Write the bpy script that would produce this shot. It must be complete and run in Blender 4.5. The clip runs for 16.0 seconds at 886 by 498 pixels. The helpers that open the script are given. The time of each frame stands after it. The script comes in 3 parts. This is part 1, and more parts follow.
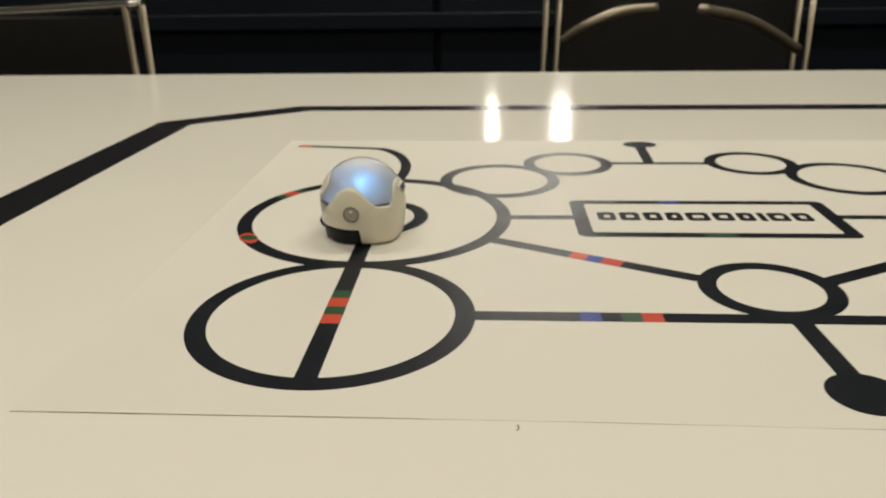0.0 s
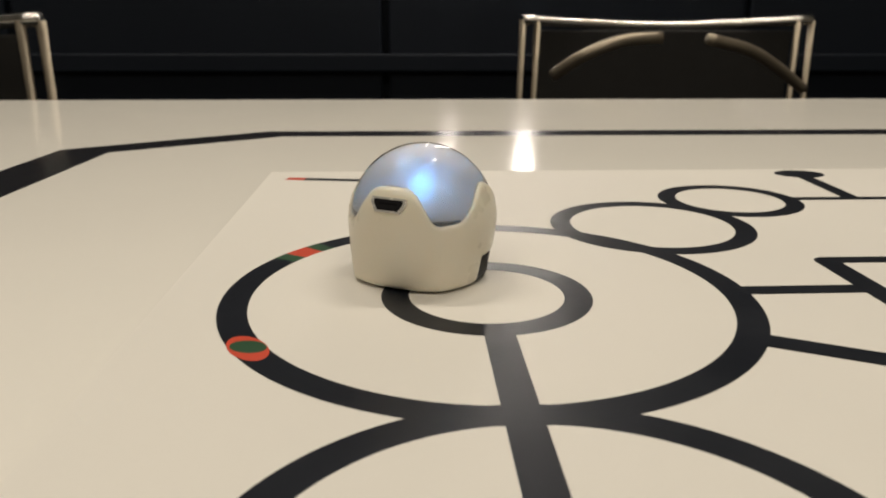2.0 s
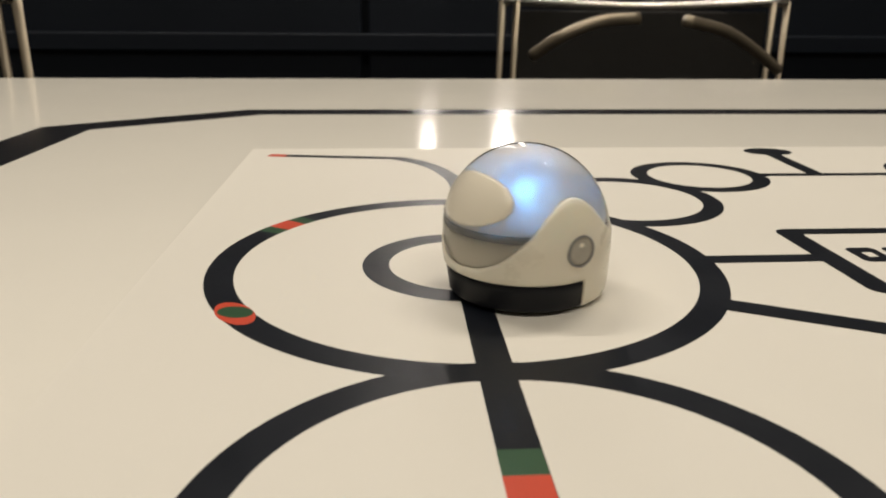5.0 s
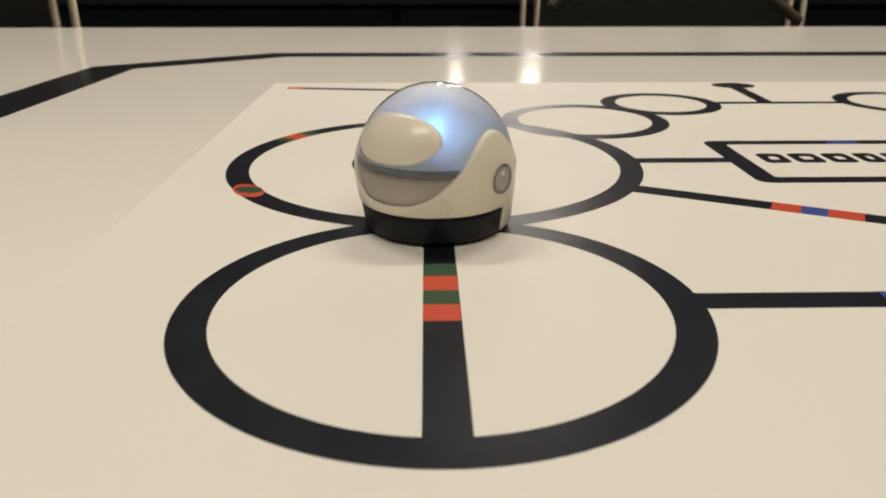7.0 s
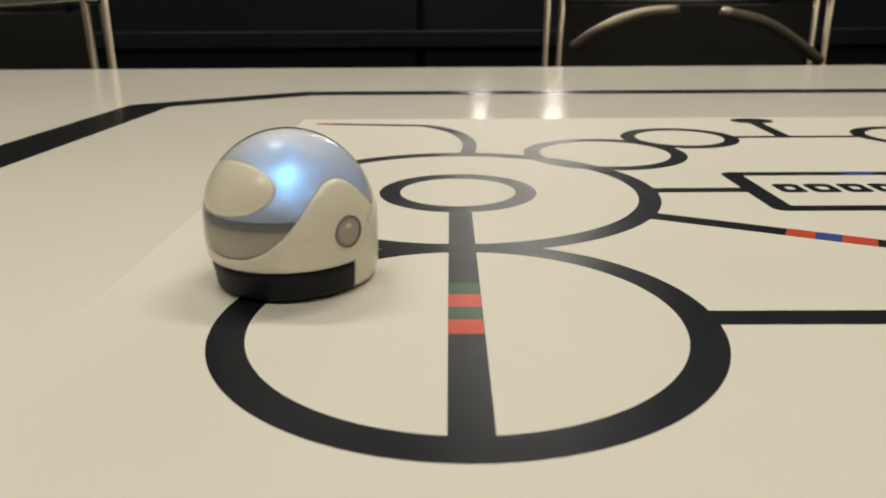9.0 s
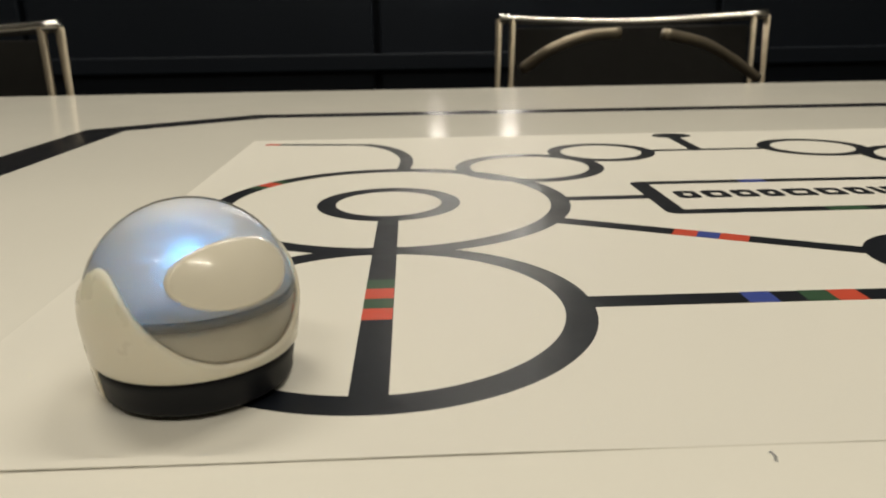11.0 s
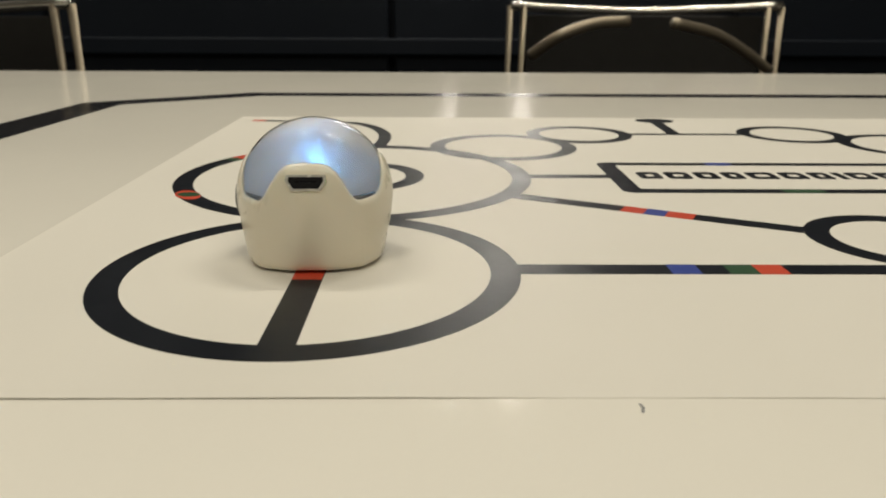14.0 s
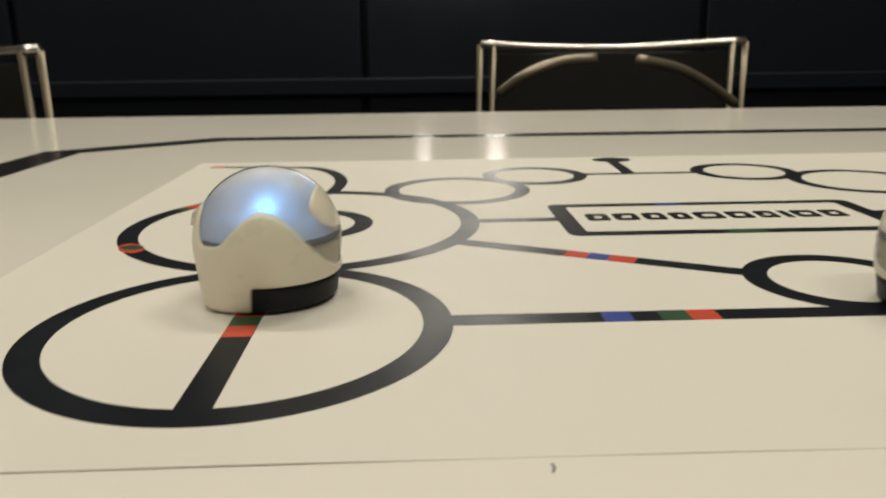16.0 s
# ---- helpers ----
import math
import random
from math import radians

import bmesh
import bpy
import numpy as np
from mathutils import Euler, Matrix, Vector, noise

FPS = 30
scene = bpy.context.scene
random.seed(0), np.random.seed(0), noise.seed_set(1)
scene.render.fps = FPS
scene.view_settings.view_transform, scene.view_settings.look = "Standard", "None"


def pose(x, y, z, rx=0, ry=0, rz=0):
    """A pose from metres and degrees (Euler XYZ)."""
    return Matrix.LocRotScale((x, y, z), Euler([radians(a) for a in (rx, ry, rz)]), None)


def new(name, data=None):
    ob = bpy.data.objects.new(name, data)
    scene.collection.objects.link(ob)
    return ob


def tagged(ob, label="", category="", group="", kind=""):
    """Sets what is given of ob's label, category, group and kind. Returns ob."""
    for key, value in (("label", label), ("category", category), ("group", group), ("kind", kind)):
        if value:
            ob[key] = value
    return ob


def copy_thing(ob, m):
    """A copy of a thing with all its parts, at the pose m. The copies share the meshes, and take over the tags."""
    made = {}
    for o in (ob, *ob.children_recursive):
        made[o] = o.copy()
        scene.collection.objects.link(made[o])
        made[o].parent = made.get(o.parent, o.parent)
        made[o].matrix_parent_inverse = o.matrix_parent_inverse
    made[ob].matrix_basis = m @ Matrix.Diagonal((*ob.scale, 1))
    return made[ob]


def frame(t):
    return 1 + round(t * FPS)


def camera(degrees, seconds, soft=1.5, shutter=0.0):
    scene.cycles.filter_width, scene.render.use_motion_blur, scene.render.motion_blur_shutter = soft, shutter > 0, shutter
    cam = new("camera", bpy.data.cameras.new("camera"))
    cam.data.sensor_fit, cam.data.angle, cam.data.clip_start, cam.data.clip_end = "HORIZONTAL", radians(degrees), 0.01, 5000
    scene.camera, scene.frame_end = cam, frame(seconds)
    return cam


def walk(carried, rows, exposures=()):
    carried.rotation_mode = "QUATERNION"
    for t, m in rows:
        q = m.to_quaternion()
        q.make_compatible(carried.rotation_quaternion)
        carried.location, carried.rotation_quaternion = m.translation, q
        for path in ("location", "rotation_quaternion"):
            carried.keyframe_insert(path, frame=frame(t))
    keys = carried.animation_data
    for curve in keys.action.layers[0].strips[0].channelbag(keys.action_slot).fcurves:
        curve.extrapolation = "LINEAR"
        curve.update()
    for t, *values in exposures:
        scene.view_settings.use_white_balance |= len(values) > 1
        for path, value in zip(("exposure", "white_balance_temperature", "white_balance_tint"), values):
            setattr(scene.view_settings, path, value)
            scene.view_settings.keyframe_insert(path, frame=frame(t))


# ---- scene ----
# All plan measures of the track sheet are in its own millimetres; U turns them into metres.
U = 0.00114
TOP = 0.75          # height of the table top

cam = camera(59.49, 16.0, soft=1.9, shutter=0.4)
cam.data.dof.use_dof = True
cam.data.dof.focus_distance = 0.18
cam.data.dof.aperture_fstop = 38
PATH = [
    (0.0, 0.0492, -0.2170, 0.8564, 3.77, -21.18, 0.92),
    (0.5, 0.0327, -0.1921, 0.8489, 3.07, -21.85, 1.80),
    (1.0, 0.0066, -0.1390, 0.8294, 1.61, -20.06, 1.57),
    (1.5, -0.0065, -0.0885, 0.8117, -1.10, -17.95, 0.60),
    (2.0, -0.0170, -0.0651, 0.8087, -2.51, -16.81, -0.15),
    (2.5, -0.0182, -0.0547, 0.8067, -4.64, -16.93, -2.04),
    (3.0, -0.0159, -0.0508, 0.8059, -6.40, -17.09, -2.45),
    (3.5, -0.0159, -0.0505, 0.8053, -6.36, -17.30, -2.25),
    (4.0, -0.0165, -0.0514, 0.8053, -6.17, -17.61, -2.23),
    (4.2, -0.0170, -0.0552, 0.8069, -5.69, -17.63, -1.88),
    (6.3, -0.0164, -0.0899, 0.8090, -2.39, -19.16, -0.44),
    (6.5, -0.0132, -0.0933, 0.8054, -1.87, -19.32, -0.72),
    (7.0, -0.0022, -0.1199, 0.8063, -1.19, -21.13, -0.02),
    (7.5, -0.0029, -0.1240, 0.8051, -0.55, -20.92, -0.16),
    (8.0, -0.0052, -0.1245, 0.8074, 1.02, -18.57, 0.58),
    (8.5, -0.0030, -0.1297, 0.8077, 0.53, -18.26, 0.31),
    (9.0, -0.0026, -0.1281, 0.8052, 0.60, -18.18, 0.37),
    (9.5, 0.0000, -0.1329, 0.8063, -0.69, -18.10, 0.20),
    (9.7, 0.0032, -0.1391, 0.8079, -1.11, -17.01, 0.42),
    (11.8, 0.0105, -0.1512, 0.8064, -2.22, -16.68, 0.67),
    (12.0, 0.0122, -0.1512, 0.8059, -2.26, -17.14, 0.57),
    (12.5, 0.0239, -0.1550, 0.8070, -1.61, -17.34, 1.01),
    (13.0, 0.0283, -0.1576, 0.8062, -1.34, -17.39, 0.93),
    (13.5, 0.0277, -0.1568, 0.8054, -1.55, -17.73, 0.67),
    (14.0, 0.0268, -0.1576, 0.8044, -0.50, -17.54, -0.27),
    (14.5, 0.0257, -0.1560, 0.8044, -2.62, -17.83, -1.70),
    (15.0, 0.0258, -0.1568, 0.8049, -4.06, -16.29, -2.01),
    (15.5, 0.0264, -0.1572, 0.8047, -3.44, -16.40, -1.44),
    (16.0, 0.0379, -0.1563, 0.8078, -1.77, -14.99, 0.67),
]
walk(cam, [(t, pose(x, y, z, 90 + pitch, 0, yaw) @ pose(0, 0, 0, 0, 0, -roll)) for t, x, y, z, yaw, pitch, roll in PATH],
     exposures=[(0.0, 0.0, 6500, 10), (1.0, 0.0, 6500, 15), (2.5, 0.0, 6500, 15), (3.0, 0.1, 6500, 15), (7.0, 0.1, 6500, 14), (7.6, 0.0, 6500, 12), (8.2, 0.0, 6500, 10), (16.0, 0.0, 6500, 10)])

# ---------------------------------------------------------------- light
world = bpy.data.worlds.new("room_air")
scene.world = world
world.use_nodes = True
world.node_tree.nodes["Background"].inputs[0].default_value = (0.9, 0.85, 0.75, 1)
world.node_tree.nodes["Background"].inputs[1].default_value = 0.02
WARM = (1.0, 0.93, 0.77)
CEIL = 2.70


def area_lamp(name, m, size_x, size_y, watts, colour):
    lamp = bpy.data.lights.new(name, "AREA")
    lamp.shape, lamp.size, lamp.size_y = "RECTANGLE", size_x, size_y
    lamp.energy, lamp.color = watts, colour
    ob = new(name, lamp)
    ob.matrix_world = m
    return ob


TUBES = [(-0.72, -1.00), (0.72, -1.00), (-0.72, 0.80), (0.72, 0.80)]
for x, y in TUBES:
    area_lamp("ceiling_tube_light", pose(x, y, CEIL - 0.085), 0.92, 0.034, 10.8 if y < 0 else 14.2, WARM)


# ---------------------------------------------------------------- materials
def material(name):
    m = bpy.data.materials.new(name)
    m.use_nodes = True
    t = m.node_tree
    return m, t, t.nodes["Principled BSDF"]


def node(t, kind, **inputs):
    n = t.nodes.new(kind)
    for key, value in inputs.items():
        n.inputs[key.replace("_", " ")].default_value = value
    return n


def surface(name, colour, rough, vary=0.06, scale=40.0, fine=600.0, bump=0.1, depth=0.0002, metal=0.0, coat=0.0,
            rough_vary=0.06, spec=0.5, stretch=(1, 1, 1)):
    """A plain material with stains at one scale, grain at another, and fine relief."""
    m, t, b = material(name)
    co = t.nodes.new("ShaderNodeTexCoord")
    mp = t.nodes.new("ShaderNodeMapping")
    mp.inputs["Scale"].default_value = stretch
    t.links.new(co.outputs["Object"], mp.inputs["Vector"])
    big = node(t, "ShaderNodeTexNoise", Scale=scale, Detail=5.0, Roughness=0.6)
    small = node(t, "ShaderNodeTexNoise", Scale=fine, Detail=3.0, Roughness=0.6)
    for n in (big, small):
        t.links.new(mp.outputs["Vector"], n.inputs["Vector"])
    mix = t.nodes.new("ShaderNodeMix")
    mix.data_type = "RGBA"
    mix.inputs["A"].default_value = (*[c * (1 - vary) for c in colour], 1)
    mix.inputs["B"].default_value = (*[min(1, c * (1 + vary)) for c in colour], 1)
    both = t.nodes.new("ShaderNodeMath")
    both.operation = "MULTIPLY_ADD"
    both.inputs[1].default_value = 0.3
    t.links.new(small.outputs["Fac"], both.inputs[0])
    lower = t.nodes.new("ShaderNodeMath")
    lower.operation = "MULTIPLY"
    lower.inputs[1].default_value = 0.7
    t.links.new(big.outputs["Fac"], lower.inputs[0])
    t.links.new(lower.outputs[0], both.inputs[2])
    t.links.new(both.outputs[0], mix.inputs["Factor"])
    t.links.new(mix.outputs["Result"], b.inputs["Base Color"])
    ro = t.nodes.new("ShaderNodeMapRange")
    ro.inputs["From Min"].default_value, ro.inputs["From Max"].default_value = 0.3, 0.7
    ro.inputs["To Min"].default_value, ro.inputs["To Max"].default_value = max(0.02, rough - rough_vary), rough + rough_vary
    t.links.new(big.outputs["Fac"], ro.inputs["Value"])
    t.links.new(ro.outputs["Result"], b.inputs["Roughness"])
    if bump:
        bp = node(t, "ShaderNodeBump", Strength=bump, Distance=depth)
        t.links.new(small.outputs["Fac"], bp.inputs["Height"])
        t.links.new(bp.outputs["Normal"], b.inputs["Normal"])
    b.inputs["Metallic"].default_value = metal
    b.inputs["Coat Weight"].default_value = coat
    b.inputs["Specular IOR Level"].default_value = spec
    return m


def glow(name, colour, strength):
    m, t, b = material(name)
    b.inputs["Base Color"].default_value = (*colour, 1)
    b.inputs["Emission Color"].default_value = (*colour, 1)
    b.inputs["Emission Strength"].default_value = strength
    return m


def clear(name, tint, see, milk, gloss, rough, milk_colour, through_share=0.45):
    """Thin clear plastic: part of the light goes straight through, part is scattered, part mirrored."""
    m, t, b = material(name)
    t.nodes.remove(b)
    out = t.nodes["Material Output"]
    tr = t.nodes.new("ShaderNodeBsdfTransparent")
    tr.inputs["Color"].default_value = (*tint, 1)
    di = t.nodes.new("ShaderNodeBsdfDiffuse")
    di.inputs["Color"].default_value = (*milk_colour, 1)
    tl = t.nodes.new("ShaderNodeBsdfTranslucent")
    tl.inputs["Color"].default_value = (*milk_colour, 1)
    half = t.nodes.new("ShaderNodeMixShader")
    half.inputs[0].default_value = through_share
    t.links.new(di.outputs[0], half.inputs[1])
    t.links.new(tl.outputs[0], half.inputs[2])
    body = t.nodes.new("ShaderNodeMixShader")
    body.inputs[0].default_value = milk / (see + milk)
    t.links.new(tr.outputs[0], body.inputs[1])
    t.links.new(half.outputs[0], body.inputs[2])
    gl = t.nodes.new("ShaderNodeBsdfGlossy")
    gl.inputs["Roughness"].default_value = rough
    fr = t.nodes.new("ShaderNodeFresnel")
    fr.inputs["IOR"].default_value = gloss
    top = t.nodes.new("ShaderNodeMixShader")
    t.links.new(fr.outputs[0], top.inputs[0])
    t.links.new(body.outputs[0], top.inputs[1])
    t.links.new(gl.outputs[0], top.inputs[2])
    t.links.new(top.outputs[0], out.inputs["Surface"])
    return m


def frosted(name, share, colour):
    """Milky plastic: most light is scattered back, a share goes through and is spread."""
    m, t, b = material(name)
    t.nodes.remove(b)
    di = t.nodes.new("ShaderNodeBsdfDiffuse")
    di.inputs["Color"].default_value = (*colour, 1)
    re = node(t, "ShaderNodeBsdfRefraction", Roughness=0.52, IOR=1.4)
    re.inputs["Color"].default_value = (0.96, 0.97, 1.0, 1)
    mix = node(t, "ShaderNodeMixShader", Fac=share)
    t.links.new(di.outputs[0], mix.inputs[1])
    t.links.new(re.outputs[0], mix.inputs[2])
    t.links.new(mix.outputs[0], t.nodes["Material Output"].inputs["Surface"])
    return m


LAMINATE = surface("off_white_laminate", (0.835, 0.805, 0.73), 0.12, vary=0.03, scale=9, fine=900, bump=0.04, rough_vary=0.03, spec=0.13)
PAPER = surface("printed_paper", (0.78, 0.75, 0.68), 0.62, vary=0.025, scale=14, fine=1400, bump=0.12, depth=0.0001, rough_vary=0.05)
INK = surface("black_ink", (0.006, 0.008, 0.013), 0.38, vary=0.25, scale=60, fine=1800, bump=0.12, depth=0.0001, rough_vary=0.05, spec=0.36)
BORDER_INK = surface("black_border_ink", (0.018, 0.018, 0.021), 0.20, vary=0.2, scale=30, fine=900, bump=0.05, rough_vary=0.04)
INK_RED = surface("red_ink", (0.62, 0.075, 0.035), 0.40, vary=0.08, scale=80, fine=1500, bump=0.1, depth=0.0001)
INK_GREEN = surface("green_ink", (0.030, 0.085, 0.040), 0.40, vary=0.1, scale=80, fine=1500, bump=0.1, depth=0.0001)
INK_BLUE = surface("blue_ink", (0.045, 0.075, 0.33), 0.40, vary=0.08, scale=80, fine=1500, bump=0.1, depth=0.0001)
SHELL = surface("ivory_plastic", (0.85, 0.78, 0.64), 0.30, vary=0.02, scale=120, fine=1500, bump=0.03, depth=0.0001, coat=0.25, rough_vary=0.05)
for key, value in (("Subsurface Weight", 0.35), ("Subsurface Scale", 0.003), ("Subsurface Radius", (1.0, 0.85, 0.7))):
    SHELL.node_tree.nodes["Principled BSDF"].inputs[key].default_value = value
BASE_BLACK = surface("black_plastic", (0.008, 0.009, 0.012), 0.45, vary=0.2, scale=150, fine=1800, bump=0.1, depth=0.0001, spec=0.22)
RIM = surface("bright_port_rim", (0.72, 0.70, 0.66), 0.25, vary=0.08, scale=400, fine=2500, metal=0.35)
DOME = clear("clear_dome_plastic", (0.97, 0.97, 0.97), 0.84, 0.16, 1.34, 0.015, (0.92, 0.90, 0.87))
DIFFUSER = frosted("frosted_inner_dome", 0.21, (0.97, 0.94, 0.90))
MILK = surface("frosted_plate_plastic", (0.87, 0.81, 0.68), 0.22, vary=0.02, scale=150, fine=1500, bump=0.02, coat=0.4, rough_vary=0.03)
BOARD = surface("grey_circuit_board", (0.20, 0.20, 0.20), 0.5, vary=0.3, scale=300, fine=2500, bump=0.2)
REFLECTOR = surface("white_reflector_plastic", (0.78, 0.77, 0.74), 0.4, vary=0.04, scale=200, fine=1500, bump=0.05)
INNER = surface("pale_inner_body", (0.88, 0.83, 0.71), 0.5, vary=0.05, scale=200, fine=1500, bump=0.05)
# thin milky layer for the shells added to imitate the LED's halo
HALO_SHELL = clear("milky_halo_shell", (0.97, 0.98, 1.0), 0.72, 0.28, 1.01, 0.4, (0.88, 0.93, 1.0))
LED = glow("blue_led", (0.14, 0.57, 1.0), 38.0)
STEEL = surface("chrome_steel", (0.62, 0.60, 0.56), 0.22, vary=0.05, scale=60, fine=900, bump=0.03, metal=1.0)
BRONZE = surface("champagne_tube", (0.34, 0.29, 0.22), 0.42, vary=0.12, scale=60, fine=900, bump=0.03, metal=0.7)
PORT_BLACK = surface("port_black", (0.006, 0.006, 0.008), 0.3, vary=0.2, scale=400, fine=3000)
BUTTON = surface("smoked_button_plastic", (0.36, 0.33, 0.27), 0.18, vary=0.3, scale=420, fine=1500, bump=0.3, depth=0.0003, coat=0.6)
MESH_BACK = surface("dark_mesh_fabric", (0.011, 0.010, 0.009), 0.7, vary=0.3, scale=30, fine=1500, bump=0.5, depth=0.0006)
NIGHT = surface("blue_black_panel", (0.004, 0.007, 0.013), 0.6, vary=0.3, scale=3, fine=120, bump=0.1, spec=0.25)
CARPET = surface("dark_carpet", (0.030, 0.029, 0.030), 0.9, vary=0.3, scale=6, fine=700, bump=0.6, depth=0.002)
PLASTER = surface("pale_plaster", (0.55, 0.52, 0.46), 0.8, vary=0.04, scale=3, fine=200, bump=0.2)
CEILING = surface("white_ceiling_paint", (0.75, 0.74, 0.70), 0.9, vary=0.03, scale=3, fine=150, bump=0.2)
TUBE_GLOW = glow("wall_lamp_glass", (1.0, 0.94, 0.84), 15.0)
GREY_METAL = surface("grey_lamp_housing", (0.35, 0.35, 0.34), 0.4, vary=0.05, scale=30, fine=400, metal=0.6)


# ---------------------------------------------------------------- mesh helpers
def link(name, bm, mat, parent=None, label="", smooth=False):
    me = bpy.data.meshes.new(name)
    bmesh.ops.recalc_face_normals(bm, faces=bm.faces[:])
    bm.to_mesh(me)
    bm.free()
    me.materials.append(mat)
    if smooth:
        me.shade_smooth()
    ob = new(name, me)
    if parent is not None:
        ob.parent = parent
    if label:
        tagged(ob, label)
    return ob


def part(name, bm, mat, parent, label="", smooth=False):
    return link(name, bm, mat, parent, label, smooth)


def empty(name, m, label, category, group="", kind=""):
    ob = new(name)
    ob.empty_display_size = 0.02
    ob.matrix_world = m
    return tagged(ob, label, category, group, kind)


def add_box(bm, x0, x1, y0, y1, z0, z1, bevel=0.0):
    r = bmesh.ops.create_cube(bm, size=1.0)
    for v in r["verts"]:
        v.co = Vector((x0 + (v.co.x + 0.5) * (x1 - x0), y0 + (v.co.y + 0.5) * (y1 - y0), z0 + (v.co.z + 0.5) * (z1 - z0)))
    if bevel:
        es = list({e for v in r["verts"] for e in v.link_edges})
        bmesh.ops.bevel(bm, geom=es, offset=bevel, segments=3, profile=0.5, affect="EDGES")
    return bm


def box(x0, x1, y0, y1, z0, z1, bevel=0.0):
    return add_box(bmesh.new(), x0, x1, y0, y1, z0, z1, bevel)


def extrude_outline(outer, z0, z1, holes=()):
    """A flat plate: one outline, or an outline and a hole with the same count of points."""
    bm = bmesh.new()
    if not holes:
        lo = [bm.verts.new((x, y, z0)) for x, y in outer]
        hi = [bm.verts.new((x, y, z1)) for x, y in outer]
        bm.faces.new(hi)
        bm.faces.new(lo[::-1])
        for i in range(len(lo)):
            j = (i + 1) % len(lo)
            bm.faces.new((lo[i], lo[j], hi[j], hi[i]))
        return bm
    inner = holes[0]
    n = len(outer)
    rings = [[bm.verts.new((x, y, z)) for x, y in pts] for pts, z in ((outer, z0), (outer, z1), (inner, z1), (inner, z0))]
    for k in range(4):
        a, b = rings[k], rings[(k + 1) % 4]
        for i in range(n):
            j = (i + 1) % n
            bm.faces.new((a[i], a[j], b[j], b[i]))
    return bm


def arc_points(cx, cy, r, a0=0.0, a1=360.0, n=96, ry=None):
    full = abs(a1 - a0) >= 360
    return [(cx + r * math.cos(radians(a0 + (a1 - a0) * i / n)), cy + (ry or r) * math.sin(radians(a0 + (a1 - a0) * i / n)))
            for i in range(n if full else n + 1)]


def band(points, width, z0, z1):
    """A ribbon of one width along a line of points, with square ends."""
    left, right = [], []
    for i, (x, y) in enumerate(points):
        x0, y0 = points[max(0, i - 1)]
        x1, y1 = points[min(len(points) - 1, i + 1)]
        d = math.hypot(x1 - x0, y1 - y0)
        nx, ny = -(y1 - y0) / d * width / 2, (x1 - x0) / d * width / 2
        left.append((x + nx, y + ny))
        right.append((x - nx, y - ny))
    bm = bmesh.new()
    cols = [[bm.verts.new((*p, z)) for p, z in ((l, z0), (l, z1), (r, z1), (r, z0))] for l, r in zip(left, right)]
    for a, b in zip(cols, cols[1:]):
        for k in range(4):
            bm.faces.new((a[k], a[(k + 1) % 4], b[(k + 1) % 4], b[k]))
    bm.faces.new(cols[0][::-1])
    bm.faces.new(cols[-1])
    return bm


def smooth_line(points, n=8):
    """Catmull-Rom through points of any dimension."""
    p = [Vector(q) for q in points]
    p = [p[0] * 2 - p[1]] + p + [p[-1] * 2 - p[-2]]
    out = []
    for i in range(1, len(p) - 2):
        a, b, c, d = p[i - 1], p[i], p[i + 1], p[i + 2]
        for k in range(n):
            t = k / n
            out.append(0.5 * (2 * b + (c - a) * t + (2 * a - 5 * b + 4 * c - d) * t * t + (3 * b - a - 3 * c + d) * t ** 3))
    out.append(p[-2])
    return out


def tube(points, radius, sides=12):
    """A round bar along points in space."""
    pts = [Vector(q) for q in points]
    bm = bmesh.new()
    rings = []
    for i, p in enumerate(pts):
        d = (pts[min(len(pts) - 1, i + 1)] - pts[max(0, i - 1)]).normalized()
        u = d.cross(Vector((0, 0, 1)))
        if u.length < 0.05:
            u = d.cross(Vector((1, 0, 0)))
        u.normalize()
        w = d.cross(u)
        rings.append([bm.verts.new(p + radius * (math.cos(a) * u + math.sin(a) * w)) for a in [2 * math.pi * k / sides for k in range(sides)]])
    for a, b in zip(rings, rings[1:]):
        for k in range(sides):
            bm.faces.new((a[k], a[(k + 1) % sides], b[(k + 1) % sides], b[k]))
    bm.faces.new(rings[0][::-1])
    bm.faces.new(rings[-1])
    return bm


def mm(bm, z=0.0):
    """From the sheet's millimetres to metres."""
    for v in bm.verts:
        v.co = Vector((v.co.x * U, v.co.y * U, v.co.z * 0.001))
    return bm


# ---------------------------------------------------------------- the room
tagged(link("floor", box(-3.2, 3.2, -3.0, 1.47, -0.1, 0.0), CARPET), "dark grey carpet floor", "floor", kind="structure")
tagged(link("ceiling", box(-3.2, 3.2, -3.0, 1.47, CEIL, CEIL + 0.1), CEILING), "white painted ceiling", "ceiling", kind="structure")
wall_n = tagged(link("wall_north", box(-3.2, 3.2, 1.32, 1.47, 0.0, CEIL), NIGHT), "blue-black panelled wall behind the chairs", "wall", kind="structure")
tagged(link("wall_south", box(-3.2, 3.2, -3.15, -3.0, 0.0, CEIL), PLASTER), "pale plaster wall", "wall", kind="structure")
tagged(link("wall_west", box(-3.35, -3.2, -3.0, 1.47, 0.0, CEIL), PLASTER), "pale plaster wall", "wall", kind="structure")
tagged(link("wall_east", box(3.2, 3.35, -3.0, 1.47, 0.0, CEIL), PLASTER), "pale plaster wall", "wall", kind="structure")


